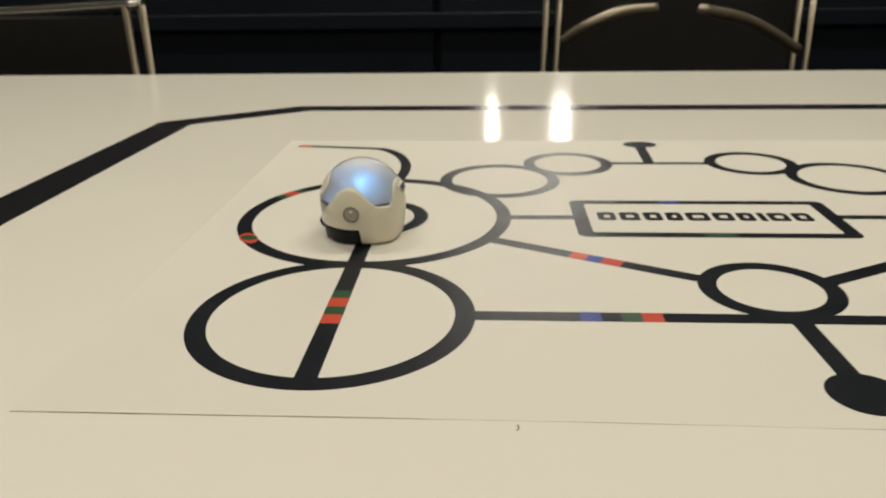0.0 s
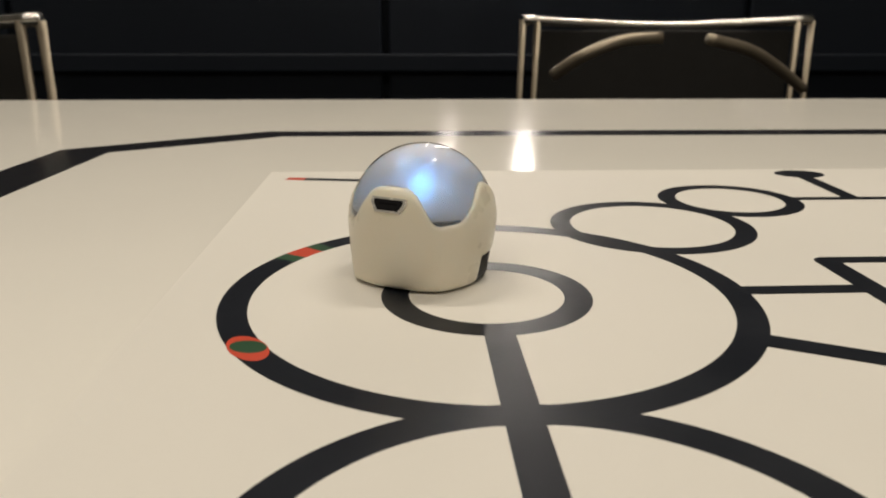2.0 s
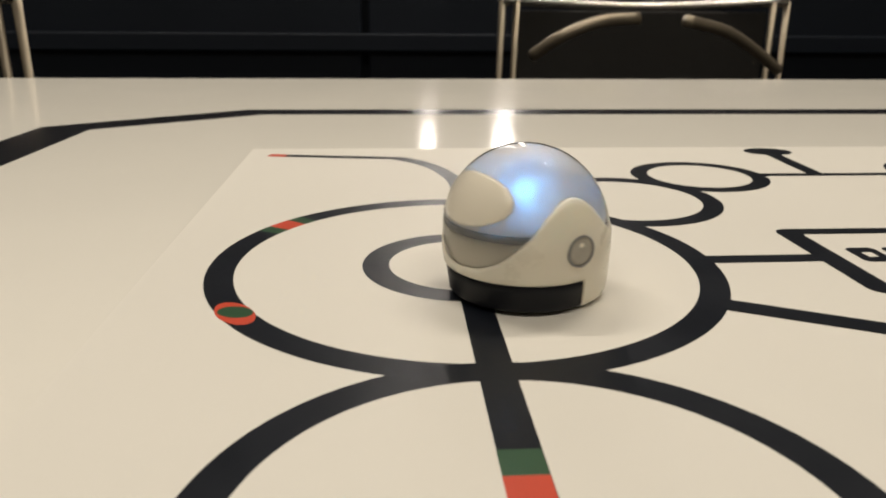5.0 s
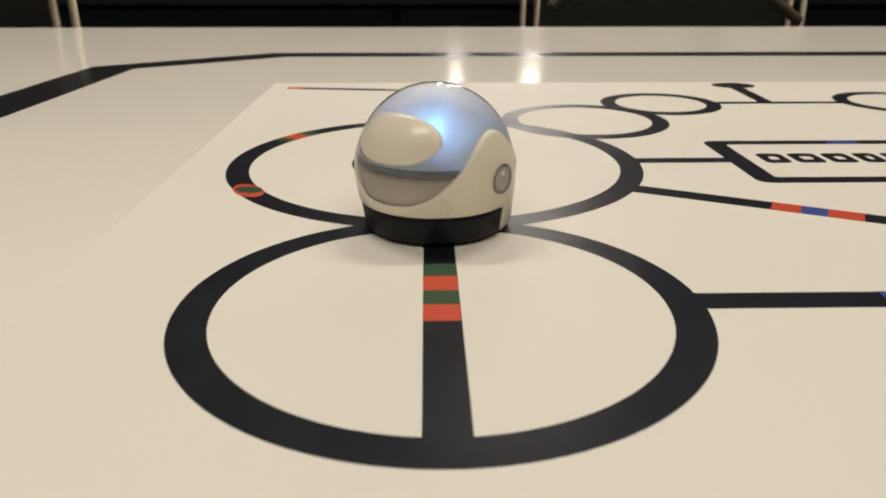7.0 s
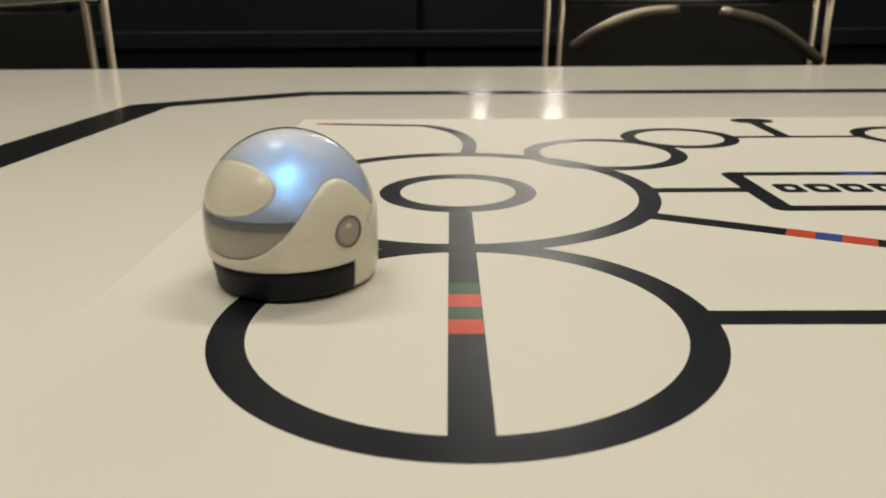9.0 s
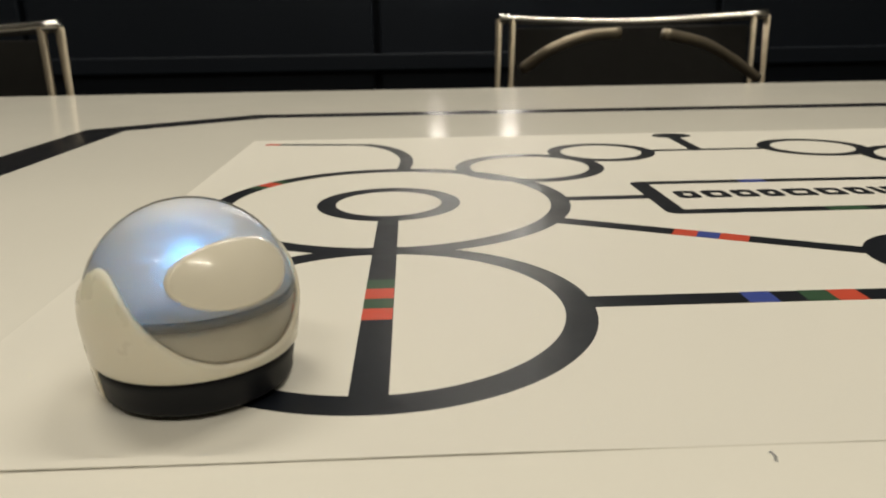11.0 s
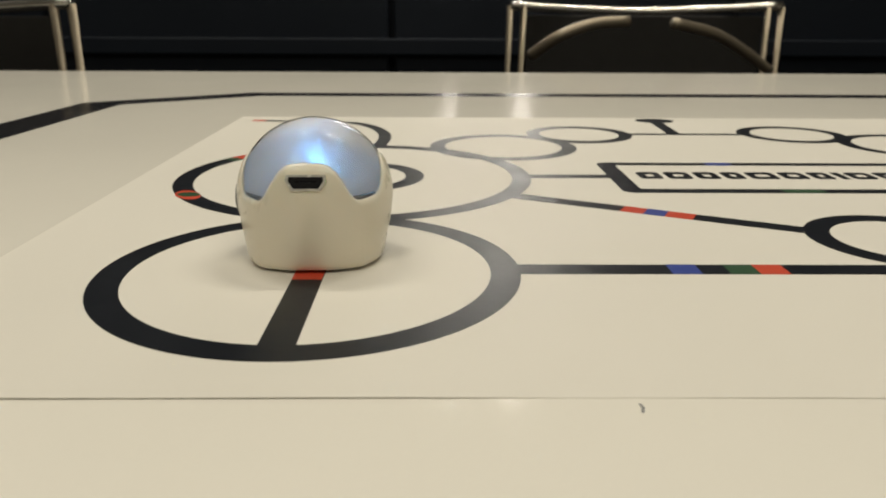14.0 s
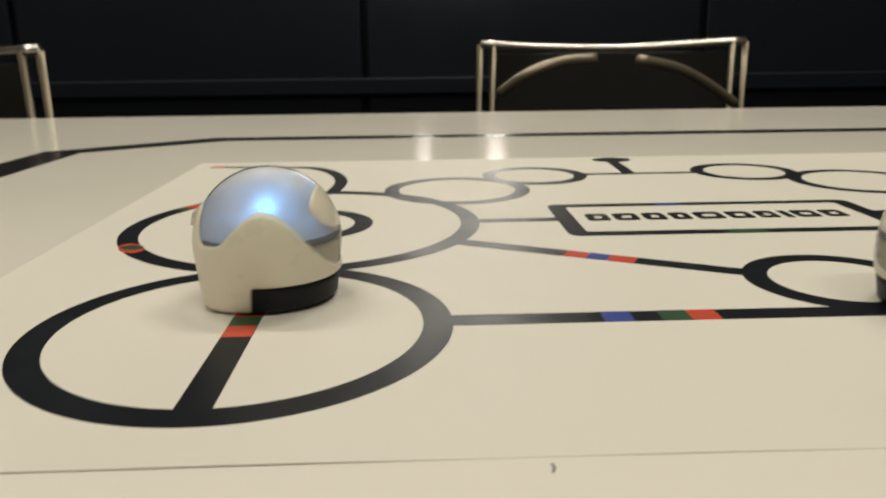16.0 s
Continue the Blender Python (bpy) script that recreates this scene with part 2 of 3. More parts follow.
def wall_panels():
    """Upright panels with narrow gaps, and a rail across them."""
    x = -3.15
    while x < 2.5:
        part("panel", box(x, x + 0.608, 1.300, 1.322, 0.10, 2.50, 0.004), NIGHT, wall_n)
        x += 0.62
    part("rail", box(-3.15, 3.04, 1.288, 1.301, 0.715, 0.745, 0.003), NIGHT, wall_n)


wall_panels()


def ceiling_light(x, y):
    root = empty("ceiling_light", pose(x, y, CEIL), "slim grey ceiling tube light, switched on", "lamp", "ceiling tube lights")
    part("housing", box(-0.48, 0.48, -0.06, 0.06, -0.075, 0.0, 0.008), GREY_METAL, root)
    part("end_cap", box(-0.50, -0.481, -0.062, 0.062, -0.08, 0.0, 0.004), GREY_METAL, root)
    part("end_cap", box(0.481, 0.50, -0.062, 0.062, -0.08, 0.0, 0.004), GREY_METAL, root)


for x, y in TUBES:
    ceiling_light(x, y)


def wall_light(x, wide, z0, z1):
    root = empty("wall_light", pose(x, 1.298, z0), "upright glowing wall light on the dark wall", "lamp", "wall lights")
    h = z1 - z0
    part("backplate", box(-wide * 0.8, wide * 0.8, -0.018, 0.0, -0.004, h + 0.03, 0.002), GREY_METAL, root)
    part("tube", box(-wide / 2, wide / 2, -0.045, -0.0185, 0.0, h, 0.008), TUBE_GLOW, root, "glowing warm white tube", True)


wall_light(0.050, 0.016, 0.925, 1.46)
wall_light(0.182, 0.026, 0.925, 1.46)

# ---------------------------------------------------------------- the table and its border
table = empty("table", pose(0, 0, 0), "off-white laminate conference table with a printed black border", "table")


def build_table():
    part("tabletop", box(-0.95, 1.15, -0.46, 0.508, TOP - 0.035, TOP - 0.00012, 0.003), LAMINATE, table)
    part("edge_band", box(-0.94, 1.14, 0.5085, 0.511, TOP - 0.034, TOP - 0.004, 0.001), BASE_BLACK, table, "thin dark edge strip")
    for x, y in ((-0.85, -0.38), (-0.85, 0.43), (1.05, -0.38), (1.05, 0.43)):
        part("leg", box(x - 0.025, x + 0.025, y - 0.025, y + 0.025, 0.0, TOP - 0.036, 0.004), GREY_METAL, table)
    outer = [(-176.0, -250.0), (-153.0, 254.5), (-80.0, 303.0), (520.0, 303.0)]
    inner = [(-150.0, -250.0), (-132.0, 247.5), (-70.5, 287.5), (520.0, 286.6)]
    bm = bmesh.new()
    cols = [[bm.verts.new((*p, z)) for p, z in ((o, -0.3), (o, -0.09), (i, -0.09), (i, -0.3))] for o, i in zip(outer, inner)]
    for a, b in zip(cols, cols[1:]):
        for k in range(4):
            bm.faces.new((a[k], a[(k + 1) % 4], b[(k + 1) % 4], b[k]))
    ob = part("border_line", mm(bm), BORDER_INK, table, "black border line printed on the table")
    ob.location.z = TOP

    mark = part("scuff_mark", mm(band([(48.9, -53.6), (49.3, -52.4), (49.1, -51.4)], 0.4, -0.2, -0.09)), BOARD, table, "small dark scuff mark")
    mark.location.z = TOP


build_table()

# ---------------------------------------------------------------- the track sheet
sheet = empty("track_sheet", pose(0, 0, TOP), "white printed paper track sheet lying on the table", "sheet")
Z1 = 0.0


def paper():
    """The sheet, with its near edge lifted a little here and there."""
    bm = bmesh.new()
    xs = np.linspace(-62, 300, 120)
    ys = np.concatenate([np.linspace(-50.2, -40, 12), np.linspace(-36, 206, 40)])
    grid = []
    for y in ys:
        row = []
        for x in xs:
            edge = max(0.0, (-41 - y) / 9.2)
            lift = edge ** 2 * (0.02 + 0.22 * max(0, math.sin(x * 0.021 + 2.2)) + 0.05 * math.sin(x * 0.11))
            row.append(bm.verts.new((x, y + 0.25 * math.sin(x * 0.03) * edge, -0.03 + max(0, lift))))
        grid.append(row)
    for a, b in zip(grid, grid[1:]):
        for i in range(len(xs) - 1):
            bm.faces.new((a[i], a[i + 1], b[i + 1], b[i]))
    ret = bmesh.ops.extrude_face_region(bm, geom=bm.faces[:])
    for v in ret["geom"]:
        if isinstance(v, bmesh.types.BMVert):
            v.co.z -= 0.085
    part("paper", mm(bm), PAPER, sheet)


def ink(name, bm, mat=INK, level=0, label=""):
    ob = part(name, mm(bm), mat, sheet, label)
    ob.location.z = 0.000005 * level
    return ob


def ring(cx, cy, ro, ri, level):
    ink("ring_line", extrude_outline(arc_points(cx, cy, ro), -0.045, Z1, [arc_points(cx, cy, ri)]), level=level)


def strip(points, width, level, mat=INK, name="track_line", label=""):
    ink(name, band(points, width, -0.045, Z1), mat, level, label)


def sector(cx, cy, ro, ri, a0, a1, mat, level, label):
    o, i = arc_points(cx, cy, ro, a0, a1, 10), arc_points(cx, cy, ri, a0, a1, 10)
    ink("colour_mark", extrude_outline(o + i[::-1], -0.045, Z1), mat, level, label)


def rounded(x0, x1, y0, y1, r, n=6):
    out = []
    for cx, cy, a in ((x1 - r, y1 - r, 0), (x0 + r, y1 - r, 90), (x0 + r, y0 + r, 180), (x1 - r, y0 + r, 270)):
        out += arc_points(cx, cy, r, a, a + 90, n)
    return out


def along(p, q, t0, t1):
    return [(p[0] + (q[0] - p[0]) * t, p[1] + (q[1] - p[1]) * t) for t in (t0, t1)]


def track():
    ring(0, -0.5, 39.2, 33.65, 0)
    ring(0, 83.5, 50.7, 45.3, 1)
    ring(-0.4, 82.8, 20.2, 14.9, 0)
    ring(124.2, 20.0, 20.3, 14.9, 1)
    ring(46.8, 132.8, 25.6, 20.5, 2)
    ring(78.2, 160.0, 20.2, 15.2, 3)
    ring(161.2, 161.6, 20.2, 15.2, 3)
    ring(194.6, 137.2, 24.9, 20.0, 2)
    ink("track_line", extrude_outline([(-2.675, 65), (-2.75, -36.5), (2.95, -36.5), (2.675, 65)], -0.045, Z1), level=2)
    strip([(38.5, 0.2), (300, 0.6)], 5.5, 3)
    p, q = (43.0, 59.5), (105.5, 27.3)
    strip([p, q], 5.4, 3)
    strip([(139.0, 23.6), (200.0, 57.3)], 5.6, 4)
    strip([(49.5, 83.2), (76, 83.4)], 4.6, 3)
    strip([(168.5, 85.2), (215, 85.4)], 4.3, 3)
    strip([(97.0, 160.8), (143.0, 160.8)], 3.6, 4)
    strip([(115.6, 160.8), (116.9, 196.0)], 4.9, 5)
    ink("end_dot", extrude_outline(arc_points(117.4, 197.2, 8.2, n=40, ry=6.2), -0.045, Z1), level=6)
    strip([(125.2, 0.0), (126.3, -33.0)], 5.5, 5)
    ink("end_dot", extrude_outline(arc_points(126.8, -36.6, 8.9, n=48), -0.045, Z1), level=6)
    hook = [(3.0, 132.0), (4.2, 146.0), (3.4, 159.0), (-0.5, 173.0), (-6.4, 183.0), (-11.8, 188.2)]
    strip([tuple(v) for v in smooth_line([(x, y) for x, y in hook], 6)], 4.7, 4)
    strip([(-10.6, 188.3), (-49.0, 193.6)], 3.6, 5)
    strip([(-49.0, 193.6), (-55.0, 194.6)], 3.6, 5, INK_RED, "colour_mark", "red colour code mark")
    # colour codes on the stem, the long line and the slanting line
    for y0, y1, mat, word in ((10.4, 15.7, INK_GREEN, "green"), (4.8, 10.4, INK_RED, "red"), (-0.3, 4.8, INK_GREEN, "green"), (-5.8, -0.3, INK_RED, "red")):
        strip([(0, y0), (0, y1)], 5.5, 5, mat, "colour_mark", word + " colour code mark")
    for x0, x1, mat, word in ((67.6, 73.2, INK_BLUE, "blue"), (78.5, 84.1, INK_GREEN, "green"), (84.1, 89.7, INK_RED, "red")):
        strip([(x0, 0.3), (x1, 0.3)], 5.6, 6, mat, "colour_mark", word + " colour code mark")
    for t0, t1, mat, word in ((0.418, 0.498, INK_RED, "red"), (0.498, 0.570, INK_BLUE, "blue"), (0.570, 0.663, INK_RED, "red")):
        strip(along(p, q, t0, t1), 5.5, 6, mat, "colour_mark", word + " colour code mark")
    tilt = radians(211.2 + 90)
    red = [(-41.3 + x * math.cos(tilt) - y * math.sin(tilt), 59.1 + x * math.sin(tilt) + y * math.cos(tilt)) for x, y in arc_points(0, 0, 5.5, n=36, ry=3.0)]
    ink("colour_mark", extrude_outline(red, -0.045, Z1), INK_RED, 4, "red colour code mark")
    g = arc_points(0, 0, 3.4, n=28, ry=2.5)
    a = radians(32)
    ink("colour_mark", extrude_outline([(-41.3 + x * math.cos(a) - y * math.sin(a) * 0.9, 59.6 + x * math.sin(a) * 0.2 + y) for x, y in g], -0.045, Z1), INK_GREEN, 6, "green colour code mark")
    sector(0, 83.5, 50.75, 45.25, 140.5, 147.5, INK_RED, 4, "red colour code mark")
    sector(0, 83.5, 50.75, 45.25, 147.5, 152.0, INK_GREEN, 4, "green colour code mark")
    sector(0, 83.5, 50.75, 45.25, 136.0, 140.5, INK_GREEN, 4, "green colour code mark")
    # the framed caption: ten dark blocks, each with a slot
    ink("caption_frame", extrude_outline(rounded(73.6, 170.0, 62.8, 104.0, 3.2), -0.045, Z1, [rounded(79.0, 164.6, 67.4, 99.8, 0.8)]), level=5)
    strip([(117.0, 65.1), (128.0, 65.1)], 4.6, 7, INK_GREEN, "colour_mark", "green colour code mark")
    strip([(108.0, 101.9), (116.0, 101.9)], 4.2, 7, INK_BLUE, "colour_mark", "blue colour code mark")
    x = 82.6
    for w in (7.6, 8.2, 7.6, 6.8, 9.2, 8.2, 7.0, 3.0, 8.2, 7.6):
        if w > 4:
            ink("caption_block", extrude_outline(rounded(x, x + w - 1.0, 80.4, 89.6, 1.6), -0.045, Z1, [rounded(x + 2.3, x + w - 3.0, 83.4, 86.6, 0.4)]), level=5)
        else:
            ink("caption_block", extrude_outline(rounded(x, x + w - 0.6, 80.4, 89.6, 0.3), -0.045, Z1), level=5)
        x += w + 0.55


paper()
track()

# ---------------------------------------------------------------- the little robot
R_MID, Z_MID = 14.6, 12.0


def body_radius(z):
    """Widest at the dome's foot, drawn in towards the table."""
    if z < Z_MID:
        return R_MID - 1.5 * ((Z_MID - max(z, 0.0)) / 11.0) ** 1.3
    return math.sqrt(max(0.01, R_MID ** 2 - (z - Z_MID) ** 2))


def shell_top(a):
    """Height of the helmet's upper rim by the angle from the front."""
    a = abs((a + 180) % 360 - 180)
    keys = [(0, 7.1), (20, 7.5), (36, 9.2), (47, 11.6), (57, 14.2), (68, 17.6), (78, 19.3), (88, 19.8), (97, 19.3), (106, 17.6), (116, 15.0),
            (123, 13.4), (143, 13.0), (148, 14.2), (153, 17.0), (159, 19.2), (167, 19.9), (180, 20.0)]
    for (a0, h0), (a1, h1) in zip(keys, keys[1:]):
        if a <= a1:
            t = (a - a0) / (a1 - a0)
            return h0 + (h1 - h0) * t
    return keys[-1][1]


def shell_low(a):
    a = abs((a + 180) % 360 - 180)
    t = min(1, max(0, (a - 99.0) / 2.5))
    return 5.5 - 5.1 * t * t * (3 - 2 * t)


def back_square(a, z):
    """The back is a little squared towards the foot."""
    d = abs(abs((a + 180) % 360 - 180) - 140)
    low = min(1, max(0, (14 - z) / 12))
    return 1.35 * max(0, 1 - d / 40) ** 1.3 * low


def shell_mesh():
    bm = bmesh.new()
    n, rows = 288, 26
    tops = [shell_top(360 * i / n) for i in range(n)]
    tops = [sum(tops[(i + k) % n] * w for k, w in zip(range(-4, 5), (1, 2, 3, 4, 5, 4, 3, 2, 1))) / 25 for i in range(n)]
    cols = []
    for i in range(n):
        a = 360 * i / n
        ca, sa = math.cos(radians(a)), math.sin(radians(a))
        lo, hi = shell_low(a), tops[i]
        col = []
        for j in range(rows + 1):
            z = lo + (hi - lo) * j / rows
            ease = 0.35 * (1 - min(1, (hi - z) / 0.7)) ** 2
            r = body_radius(z) + 0.32 + back_square(a, z) - ease - 0.25 * (1 - min(1, (z - lo) / 0.5)) ** 2
            col.append(bm.verts.new((r * ca, r * sa, z)))
        for j in (rows, rows // 2, 0):
            z = lo + (hi - lo) * j / rows
            r = body_radius(z) - 0.75
            col.append(bm.verts.new((r * ca, r * sa, z)))
        cols.append(col)
    m = len(cols[0])
    for i in range(n):
        a, b = cols[i], cols[(i + 1) % n]
        for j in range(m):
            k = (j + 1) % m
            bm.faces.new((a[j], b[j], b[k], a[k]))
    return bm


def lathe(profile, n=64):
    bm = bmesh.new()
    rings = []
    for r, z in profile:
        if r < 1e-4:
            rings.append([bm.verts.new((0, 0, z))])
        else:
            rings.append([bm.verts.new((r * math.cos(2 * math.pi * i / n), r * math.sin(2 * math.pi * i / n), z)) for i in range(n)])
    for a, b in zip(rings, rings[1:]):
        for i in range(n):
            j = (i + 1) % n
            q = [a[i % len(a)], a[j % len(a)], b[j % len(b)], b[i % len(b)]]
            q = list(dict.fromkeys(q))
            if len(q) > 2:
                bm.faces.new(q)
    return bm


def sphere_patch(radius, inside, n_a=48, n_r=10, thick=0.35):
    """A raised plate on the dome: 'inside' gives the half width and half height in degrees and the centre's elevation."""
    wide, high, elev = inside
    bm = bmesh.new()

    def point(u, v, r):
        az, el = radians(u * wide), radians(elev + v * high)
        return Vector((r * math.cos(el) * math.cos(az), r * math.cos(el) * math.sin(az), Z_MID + r * math.sin(el)))

    rings = []
    for k in range(n_r + 1):
        s = k / n_r
        r = radius + thick * (1 - max(0, (s - 0.8) / 0.2) ** 2)
        rings.append([bm.verts.new(point(s * math.copysign(abs(math.cos(t)) ** 0.95, math.cos(t)), s * math.sin(t), r)) for t in [2 * math.pi * i / n_a for i in range(n_a)]])
    rings.append([bm.verts.new(point(math.cos(t), math.sin(t), radius - 0.5)) for t in [2 * math.pi * i / n_a for i in range(n_a)]])
    for a, b in zip(rings, rings[1:]):
        for i in range(n_a):
            j = (i + 1) % n_a
            bm.faces.new((a[i], a[j], b[j], b[i]))
    bmesh.ops.remove_doubles(bm, verts=bm.verts[:], dist=1e-4)
    return bm


def placed(bm, m):
    bmesh.ops.transform(bm, matrix=m, verts=bm.verts[:])
    return bm


def scaled(bm):
    for v in bm.verts:
        v.co *= U * 1.012
    return bm


def disc_on_side(radius, depth, n=32):
    return extrude_outline(arc_points(0, 0, radius, n=n), 0, depth)


def robot():
    """The front looks along +x."""
    root = empty("toy_robot", pose(0, 0, TOP + 0.0003), "small ivory toy robot with clear dome and black base", "robot", "toy robots")
    prof = [(0.0, 0.9), (12.0, 0.9), (12.7, 0.45), (13.0, 0.6)] + [(max(13.2, body_radius(z)), z) for z in (1.0, 2.0, 3.0, 4.0, 5.0)] + [(13.2, 5.5), (0.0, 5.5)]
    part("base", scaled(lathe(prof)), BASE_BLACK, root, "matt black base ring", True)
    for y in (-10.6, 10.6):
        wheel = placed(lathe([(0, -0.7), (2.2, -0.7), (2.4, -0.4), (2.4, 0.4), (2.2, 0.7), (0, 0.7)], 24), pose(-1.5, y, 2.15, 90, 0, 0))
        part("wheel", scaled(wheel), BASE_BLACK, root, "", True)
    shell = part("helmet_shell", scaled(shell_mesh()), SHELL, root, "glossy ivory plastic helmet shell", True)
    # clear dome, running down behind the front rim
    prof = [(body_radius(z) - 0.12, z) for z in (6.0, 7.0, 8.5, 10, 11.5)]
    prof += [((R_MID - 0.12) * math.cos(radians(e)), Z_MID + (R_MID - 0.12) * math.sin(radians(e))) for e in range(2, 90, 4)] + [(0.0, Z_MID + R_MID - 0.12)]
    part("dome", scaled(lathe(prof, 96)), DOME, root, "clear glossy plastic dome", True)
    part("visor_plate", scaled(sphere_patch(R_MID - 0.1, (43, 18.5, 28), thick=0.06)), MILK, root, "frosted oval plate on the dome's front", True)
    inner = [(13.0, 5.6), (13.5, 7.0), (14.0, 9.5), (14.2, 11.8), (13.9, 12.4), (0.0, 12.4)]
    part("inner_body", scaled(lathe(inner)), INNER, root, "pale inner body behind the visor", True)
    board = [(0.0, 12.45), (13.9, 12.45), (14.15, 12.6), (14.15, 13.6), (13.9, 13.75), (0.0, 13.75)]
    part("circuit_board", scaled(lathe(board)), BOARD, root, "grey circuit board edge", True)
    part("reflector", scaled(lathe([(13.3, 13.76), (13.3, 14.0), (11.5, 14.15), (5.0, 14.6), (0.0, 14.6)])), REFLECTOR, root, "white reflector plate under the dome", True)
    prof = [(14.0, 13.9)] + [(14.2 * math.cos(radians(e)), Z_MID + 14.2 * math.sin(radians(e))) for e in range(10, 90, 4)] + [(0.0, Z_MID + 14.2)]
    part("inner_dome", scaled(lathe(prof, 72)), DIFFUSER, root, "frosted white inner dome", True)
    # four nested shells, no real part: added so the LED's glow fades outwards
    halo_bm = bmesh.new()
    for rad in (2.4, 3.3, 4.4, 5.8):
        layer = lathe([(rad * math.cos(radians(e)), 16.6 + rad * math.sin(radians(e))) for e in range(-20, 90, 10)] + [(0.0, 16.6 + rad)], 40)
        tmp = bpy.data.meshes.new("layer")
        layer.to_mesh(tmp)
        layer.free()
        halo_bm.from_mesh(tmp)
        bpy.data.meshes.remove(tmp)
    halo = part("led_halo_shells", scaled(halo_bm), HALO_SHELL, root, "added milky shells that imitate the light's halo", True)
    part("led", scaled(placed(lathe([(0.0, -1.3)] + [(1.3 * math.cos(radians(e)), 1.3 * math.sin(radians(e))) for e in range(-80, 90, 10)] + [(0.0, 1.3)], 24), pose(0, 0, 16.8))), LED, halo, "glowing blue light", True)
    # round button on the left cheek
    r = body_radius(11.2) + 0.32
    side = pose(0, r - 0.35, 11.2, -90, 0, 0)
    part("button_bezel", scaled(placed(extrude_outline(arc_points(0, 0, 2.7, n=40), 0, 0.46, [arc_points(0, 0, 2.42, n=40)]), side)), BOARD, shell, "thin dark grey bezel")
    part("button", scaled(placed(lathe([(0.0, 0.0), (2.4, 0.0), (2.4, 0.34), (2.1, 0.46), (1.7, 0.38), (0.0, 0.40)], 36), side)), BUTTON, shell, "round smoked translucent button", True)
    # charging port at the back
    z = 16.9
    r = body_radius(z) + 0.32
    back = Matrix.Translation((-r, 0, z)) @ Matrix.Rotation(radians(17), 4, "Y") @ pose(0, 0, 0, 90, 0, -90)
    o = [(-3.45, 1.4), (3.45, 1.4), (3.6, 0.4), (2.55, -1.4), (-2.55, -1.4), (-3.6, 0.4)][::-1]
    i = [(x * 0.86, y * 0.74) for x, y in o]
    part("port_rim", scaled(placed(extrude_outline(o, -0.7, 0.28, [i]), back)), RIM, shell, "bright metal rim of the charging port")
    part("port", scaled(placed(extrude_outline(i, -0.7, 0.10), back)), PORT_BLACK, shell, "dark charging port")
    part("port_tongue", scaled(placed(box(-1.9, 1.9, 0.05, 0.40, 0.09, 0.2), back)), BASE_BLACK, shell)
    return root


toy = robot()
toy_two = copy_thing(toy, pose(0.3, 0, TOP))


# ---------------------------------------------------------------- chairs behind the table
def chair(x, y, wide, arms=None):
    """Seen over the table: a dark mesh back in a double tube frame, with two bent arm bars in front of it."""
    root = empty("meeting_chair", pose(x, y, 0), "metal-framed meeting chair with a dark mesh back", "chair", "chairs behind the table")
    h = wide / 2
    top = 0.803
    for s in (-1, 1):
        for off, r in ((0.0, 0.0045), (0.018, 0.0045)):
            xx = s * (h - off)
            part("post", tube([(xx * 1.06, -0.03, 0.40), (xx * 1.02, 0.0, 0.60), (xx, 0.0, top)], r, 10), BRONZE, root, "", True)
        for back in (-0.40, 0.06):
            part("leg", tube([(s * h * 1.06, back * 0.9, 0.43), (s * h * 1.12, back, 0.0)], 0.011, 10), STEEL, root, "", True)
    rail = smooth_line([(-h, 0.0, top), (-h * 0.5, 0.012, top - 0.005), (0, 0.016, top - 0.007), (h * 0.5, 0.012, top - 0.004), (h, 0.0, top + 0.001)], 6)
    part("top_rail", tube(rail, 0.0065, 12), STEEL, root, "chrome top rail", True)
    part("mesh_back", box(-h + 0.022, h - 0.022, 0.004, 0.010, 0.46, top - 0.012, 0.002), MESH_BACK, root, "dark brown mesh back panel")
    part("seat", box(-h * 0.98, h * 0.98, -0.40, 0.0, 0.43, 0.47, 0.015), MESH_BACK, root, "dark padded seat")
    left = [(-0.172, -0.165, 0.748), (-0.145, -0.190, 0.770), (-0.105, -0.185, 0.784), (-0.064, -0.177, 0.787)]
    right = [(-0.012, -0.173, 0.785), (0.044, -0.145, 0.773), (0.096, -0.110, 0.751), (0.142, -0.079, 0.726)]
    for pts in arms or (left, right):
        part("arm_bar", tube(smooth_line(pts, 6), 0.0065, 10), BRONZE, root, "bent pale metal arm bar", True)
    return root


for x, y, w in ((0.3075, 0.93, 0.365), (-0.516, 0.66, 0.352), (0.886, 0.93, 0.352)):
    chair(x, y, w, [[(-0.03, -0.15, 0.762), (0.02, -0.18, 0.782), (0.05, -0.20, 0.788), (0.085, -0.215, 0.790)]] if x < 0 else None)


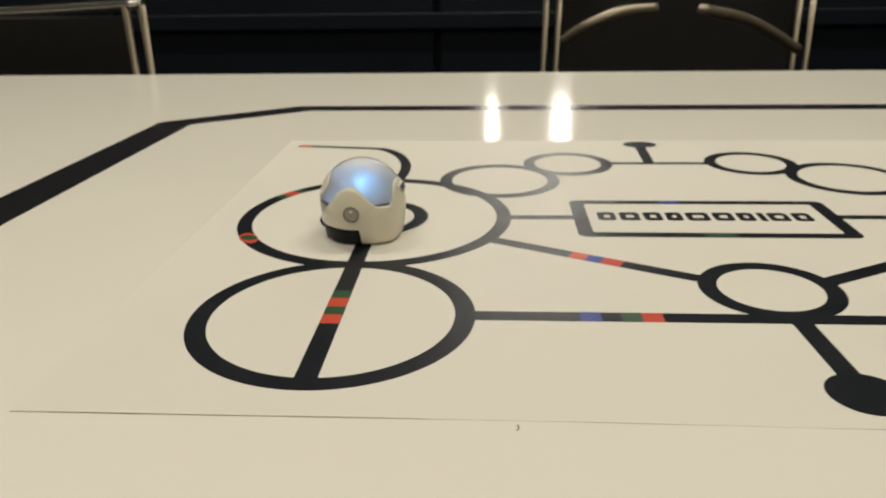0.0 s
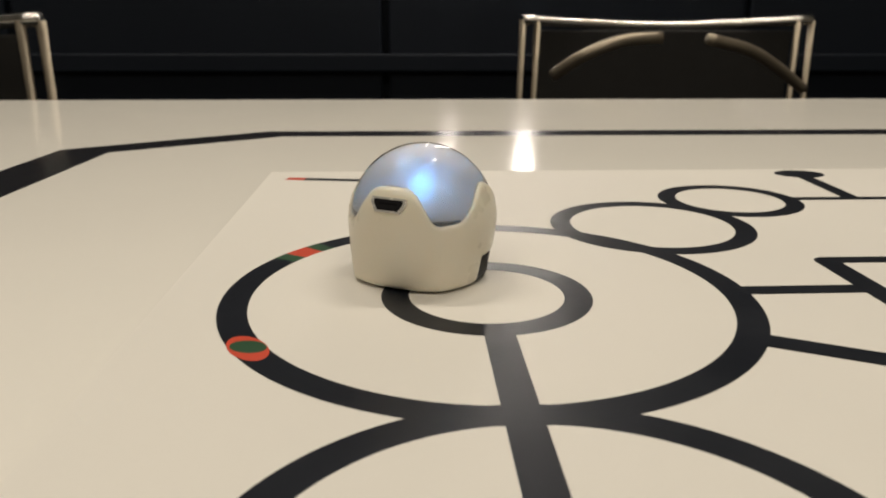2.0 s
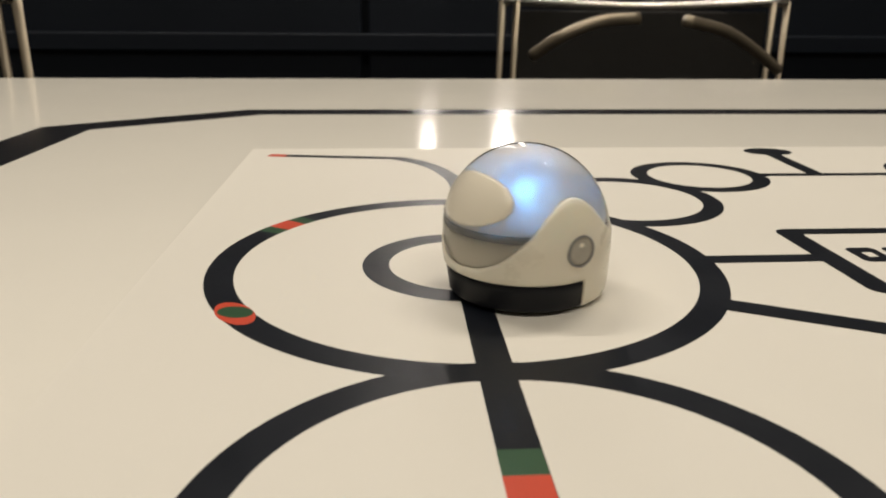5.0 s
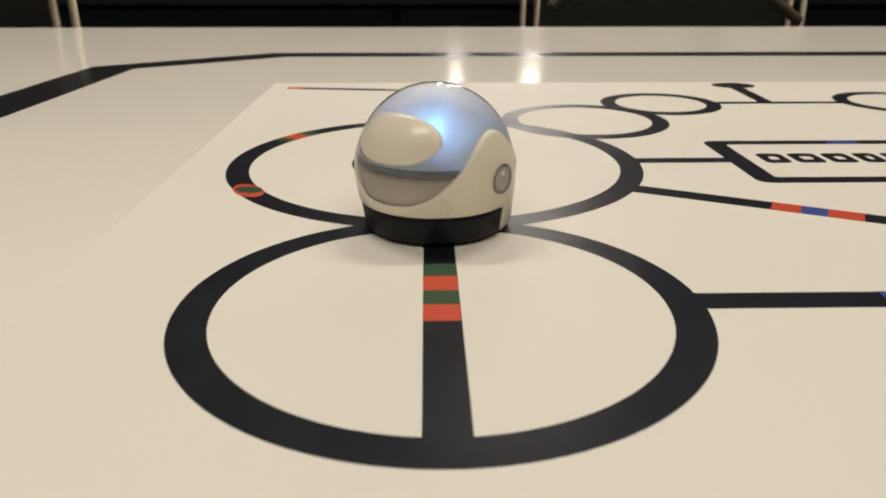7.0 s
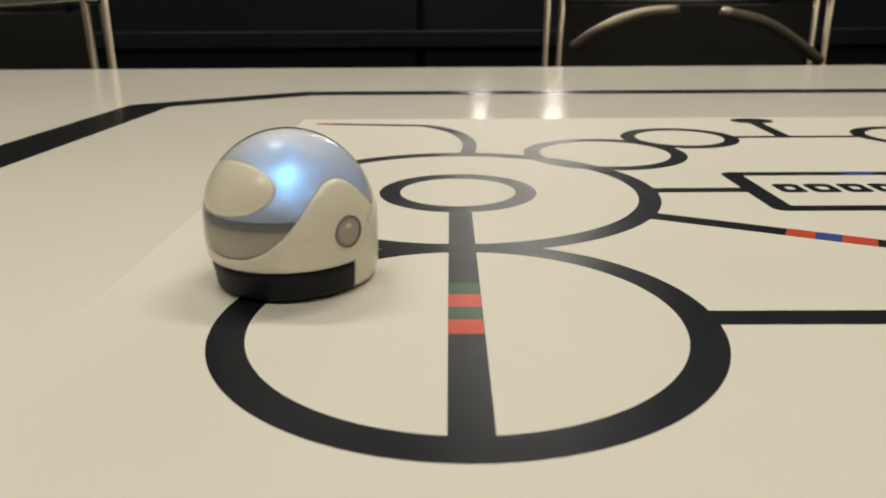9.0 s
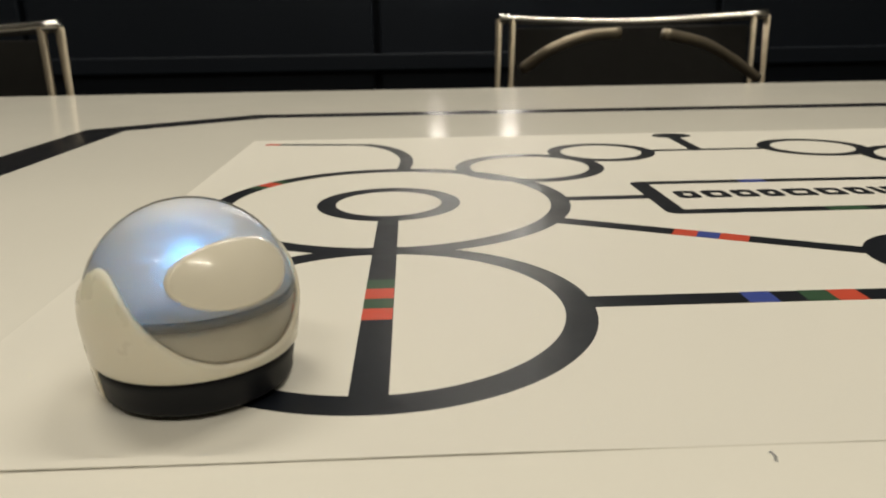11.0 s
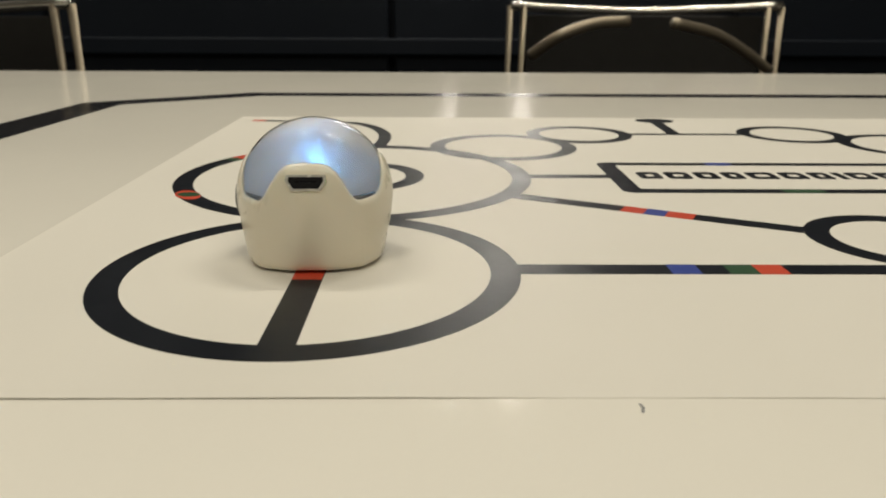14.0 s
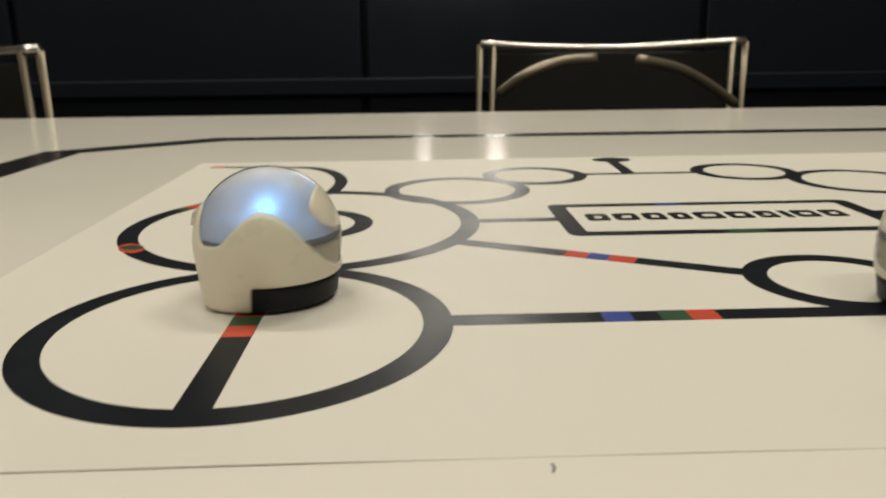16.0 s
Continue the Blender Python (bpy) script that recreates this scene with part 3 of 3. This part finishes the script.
# ---------------------------------------------------------------- what moves
def motions():
    rows = [
        (0.00, -1.5, 65.5, 174),
        (0.30, -3.0, 66.5, 158),
        (0.50, -6.1, 68.3, 139),
        (0.80, -12.0, 70.5, 125),
        (1.00, -15.0, 76.5, 116),
        (1.30, -15.8, 91.4, 103),
        (1.50, -17.0, 89.1, 93),
        (1.80, -14.0, 93.3, 73),
        (2.00, -12.3, 97.0, 62),
        (2.30, -8.0, 98.0, 39),
        (2.50, -3.0, 100.0, 22),
        (2.80, 0.3, 98.8, -4),
        (3.00, 7.0, 96.8, -15),
        (3.50, 13.6, 89.8, -51),
        (4.00, 16.3, 79.3, -100),
        (4.20, 16.6, 77.2, -104),
        (4.80, 12.4, 70.2, -135),
        (5.30, 3.5, 65.6, -165),
        (5.60, 0.3, 63.5, -118),
        (5.90, 0.0, 59.2, -94),
        (6.30, 0.0, 52.6, -93),
        (6.50, 0.4, 42.9, -94),
        (6.70, 0.2, 36.2, -96),
        (7.00, -0.5, 36.0, -128),
        (7.30, -3.4, 36.9, -166),
        (7.50, -6.4, 37.2, -180),
        (7.80, -12.6, 36.2, -178),
        (8.00, -15.5, 34.5, -157),
        (8.30, -18.0, 31.0, -146),
        (8.50, -21.7, 28.6, -145),
        (8.80, -25.9, 23.6, -138),
        (9.00, -30.5, 18.8, -130),
        (9.20, -33.7, 15.3, -123),
        (9.50, -35.0, 7.5, -111),
        (9.70, -36.4, 3.4, -100),
        (10.05, -36.2, -5.5, -83),
        (10.40, -33.7, -14.2, -69),
        (10.75, -29.2, -22.0, -55),
        (11.10, -23.0, -28.5, -41),
        (11.45, -15.3, -33.3, -27),
        (11.80, -5.7, -34.5, -1),
        (12.00, 0.7, -35.0, 3),
        (12.30, 3.1, -33.0, 42),
        (12.50, 0.3, -30.8, 73),
        (12.80, -1.6, -27.0, 93),
        (13.00, -0.2, -19.5, 92),
        (13.30, -0.2, -9.0, 93),
        (13.50, -0.2, -4.3, 93),
        (13.80, -0.2, 4.6, 93),
        (14.00, -0.2, 10.6, 92),
        (14.50, -0.2, 20.2, 93),
        (15.00, -0.2, 20.2, 93),
        (15.30, -0.6, 20.2, 89),
        (15.50, 0.5, 20.4, 67),
        (15.80, 1.8, 19.6, 37),
        (16.00, 2.6, 17.8, 3),
    ]
    walk(toy, [(t, pose(x * U, y * U, TOP + 0.0003, 0, 0, h)) for t, x, y, h in rows])
    rows = [(0.0, 205.0), (13.4, 205.0), (14.2, 190.0), (15.0, 163.0), (15.5, 150.5), (16.0, 136.0)]
    walk(toy_two, [(t, pose(x * U, 1.0 * U, TOP + 0.0003, 0, 0, 180)) for t, x in rows])


motions()
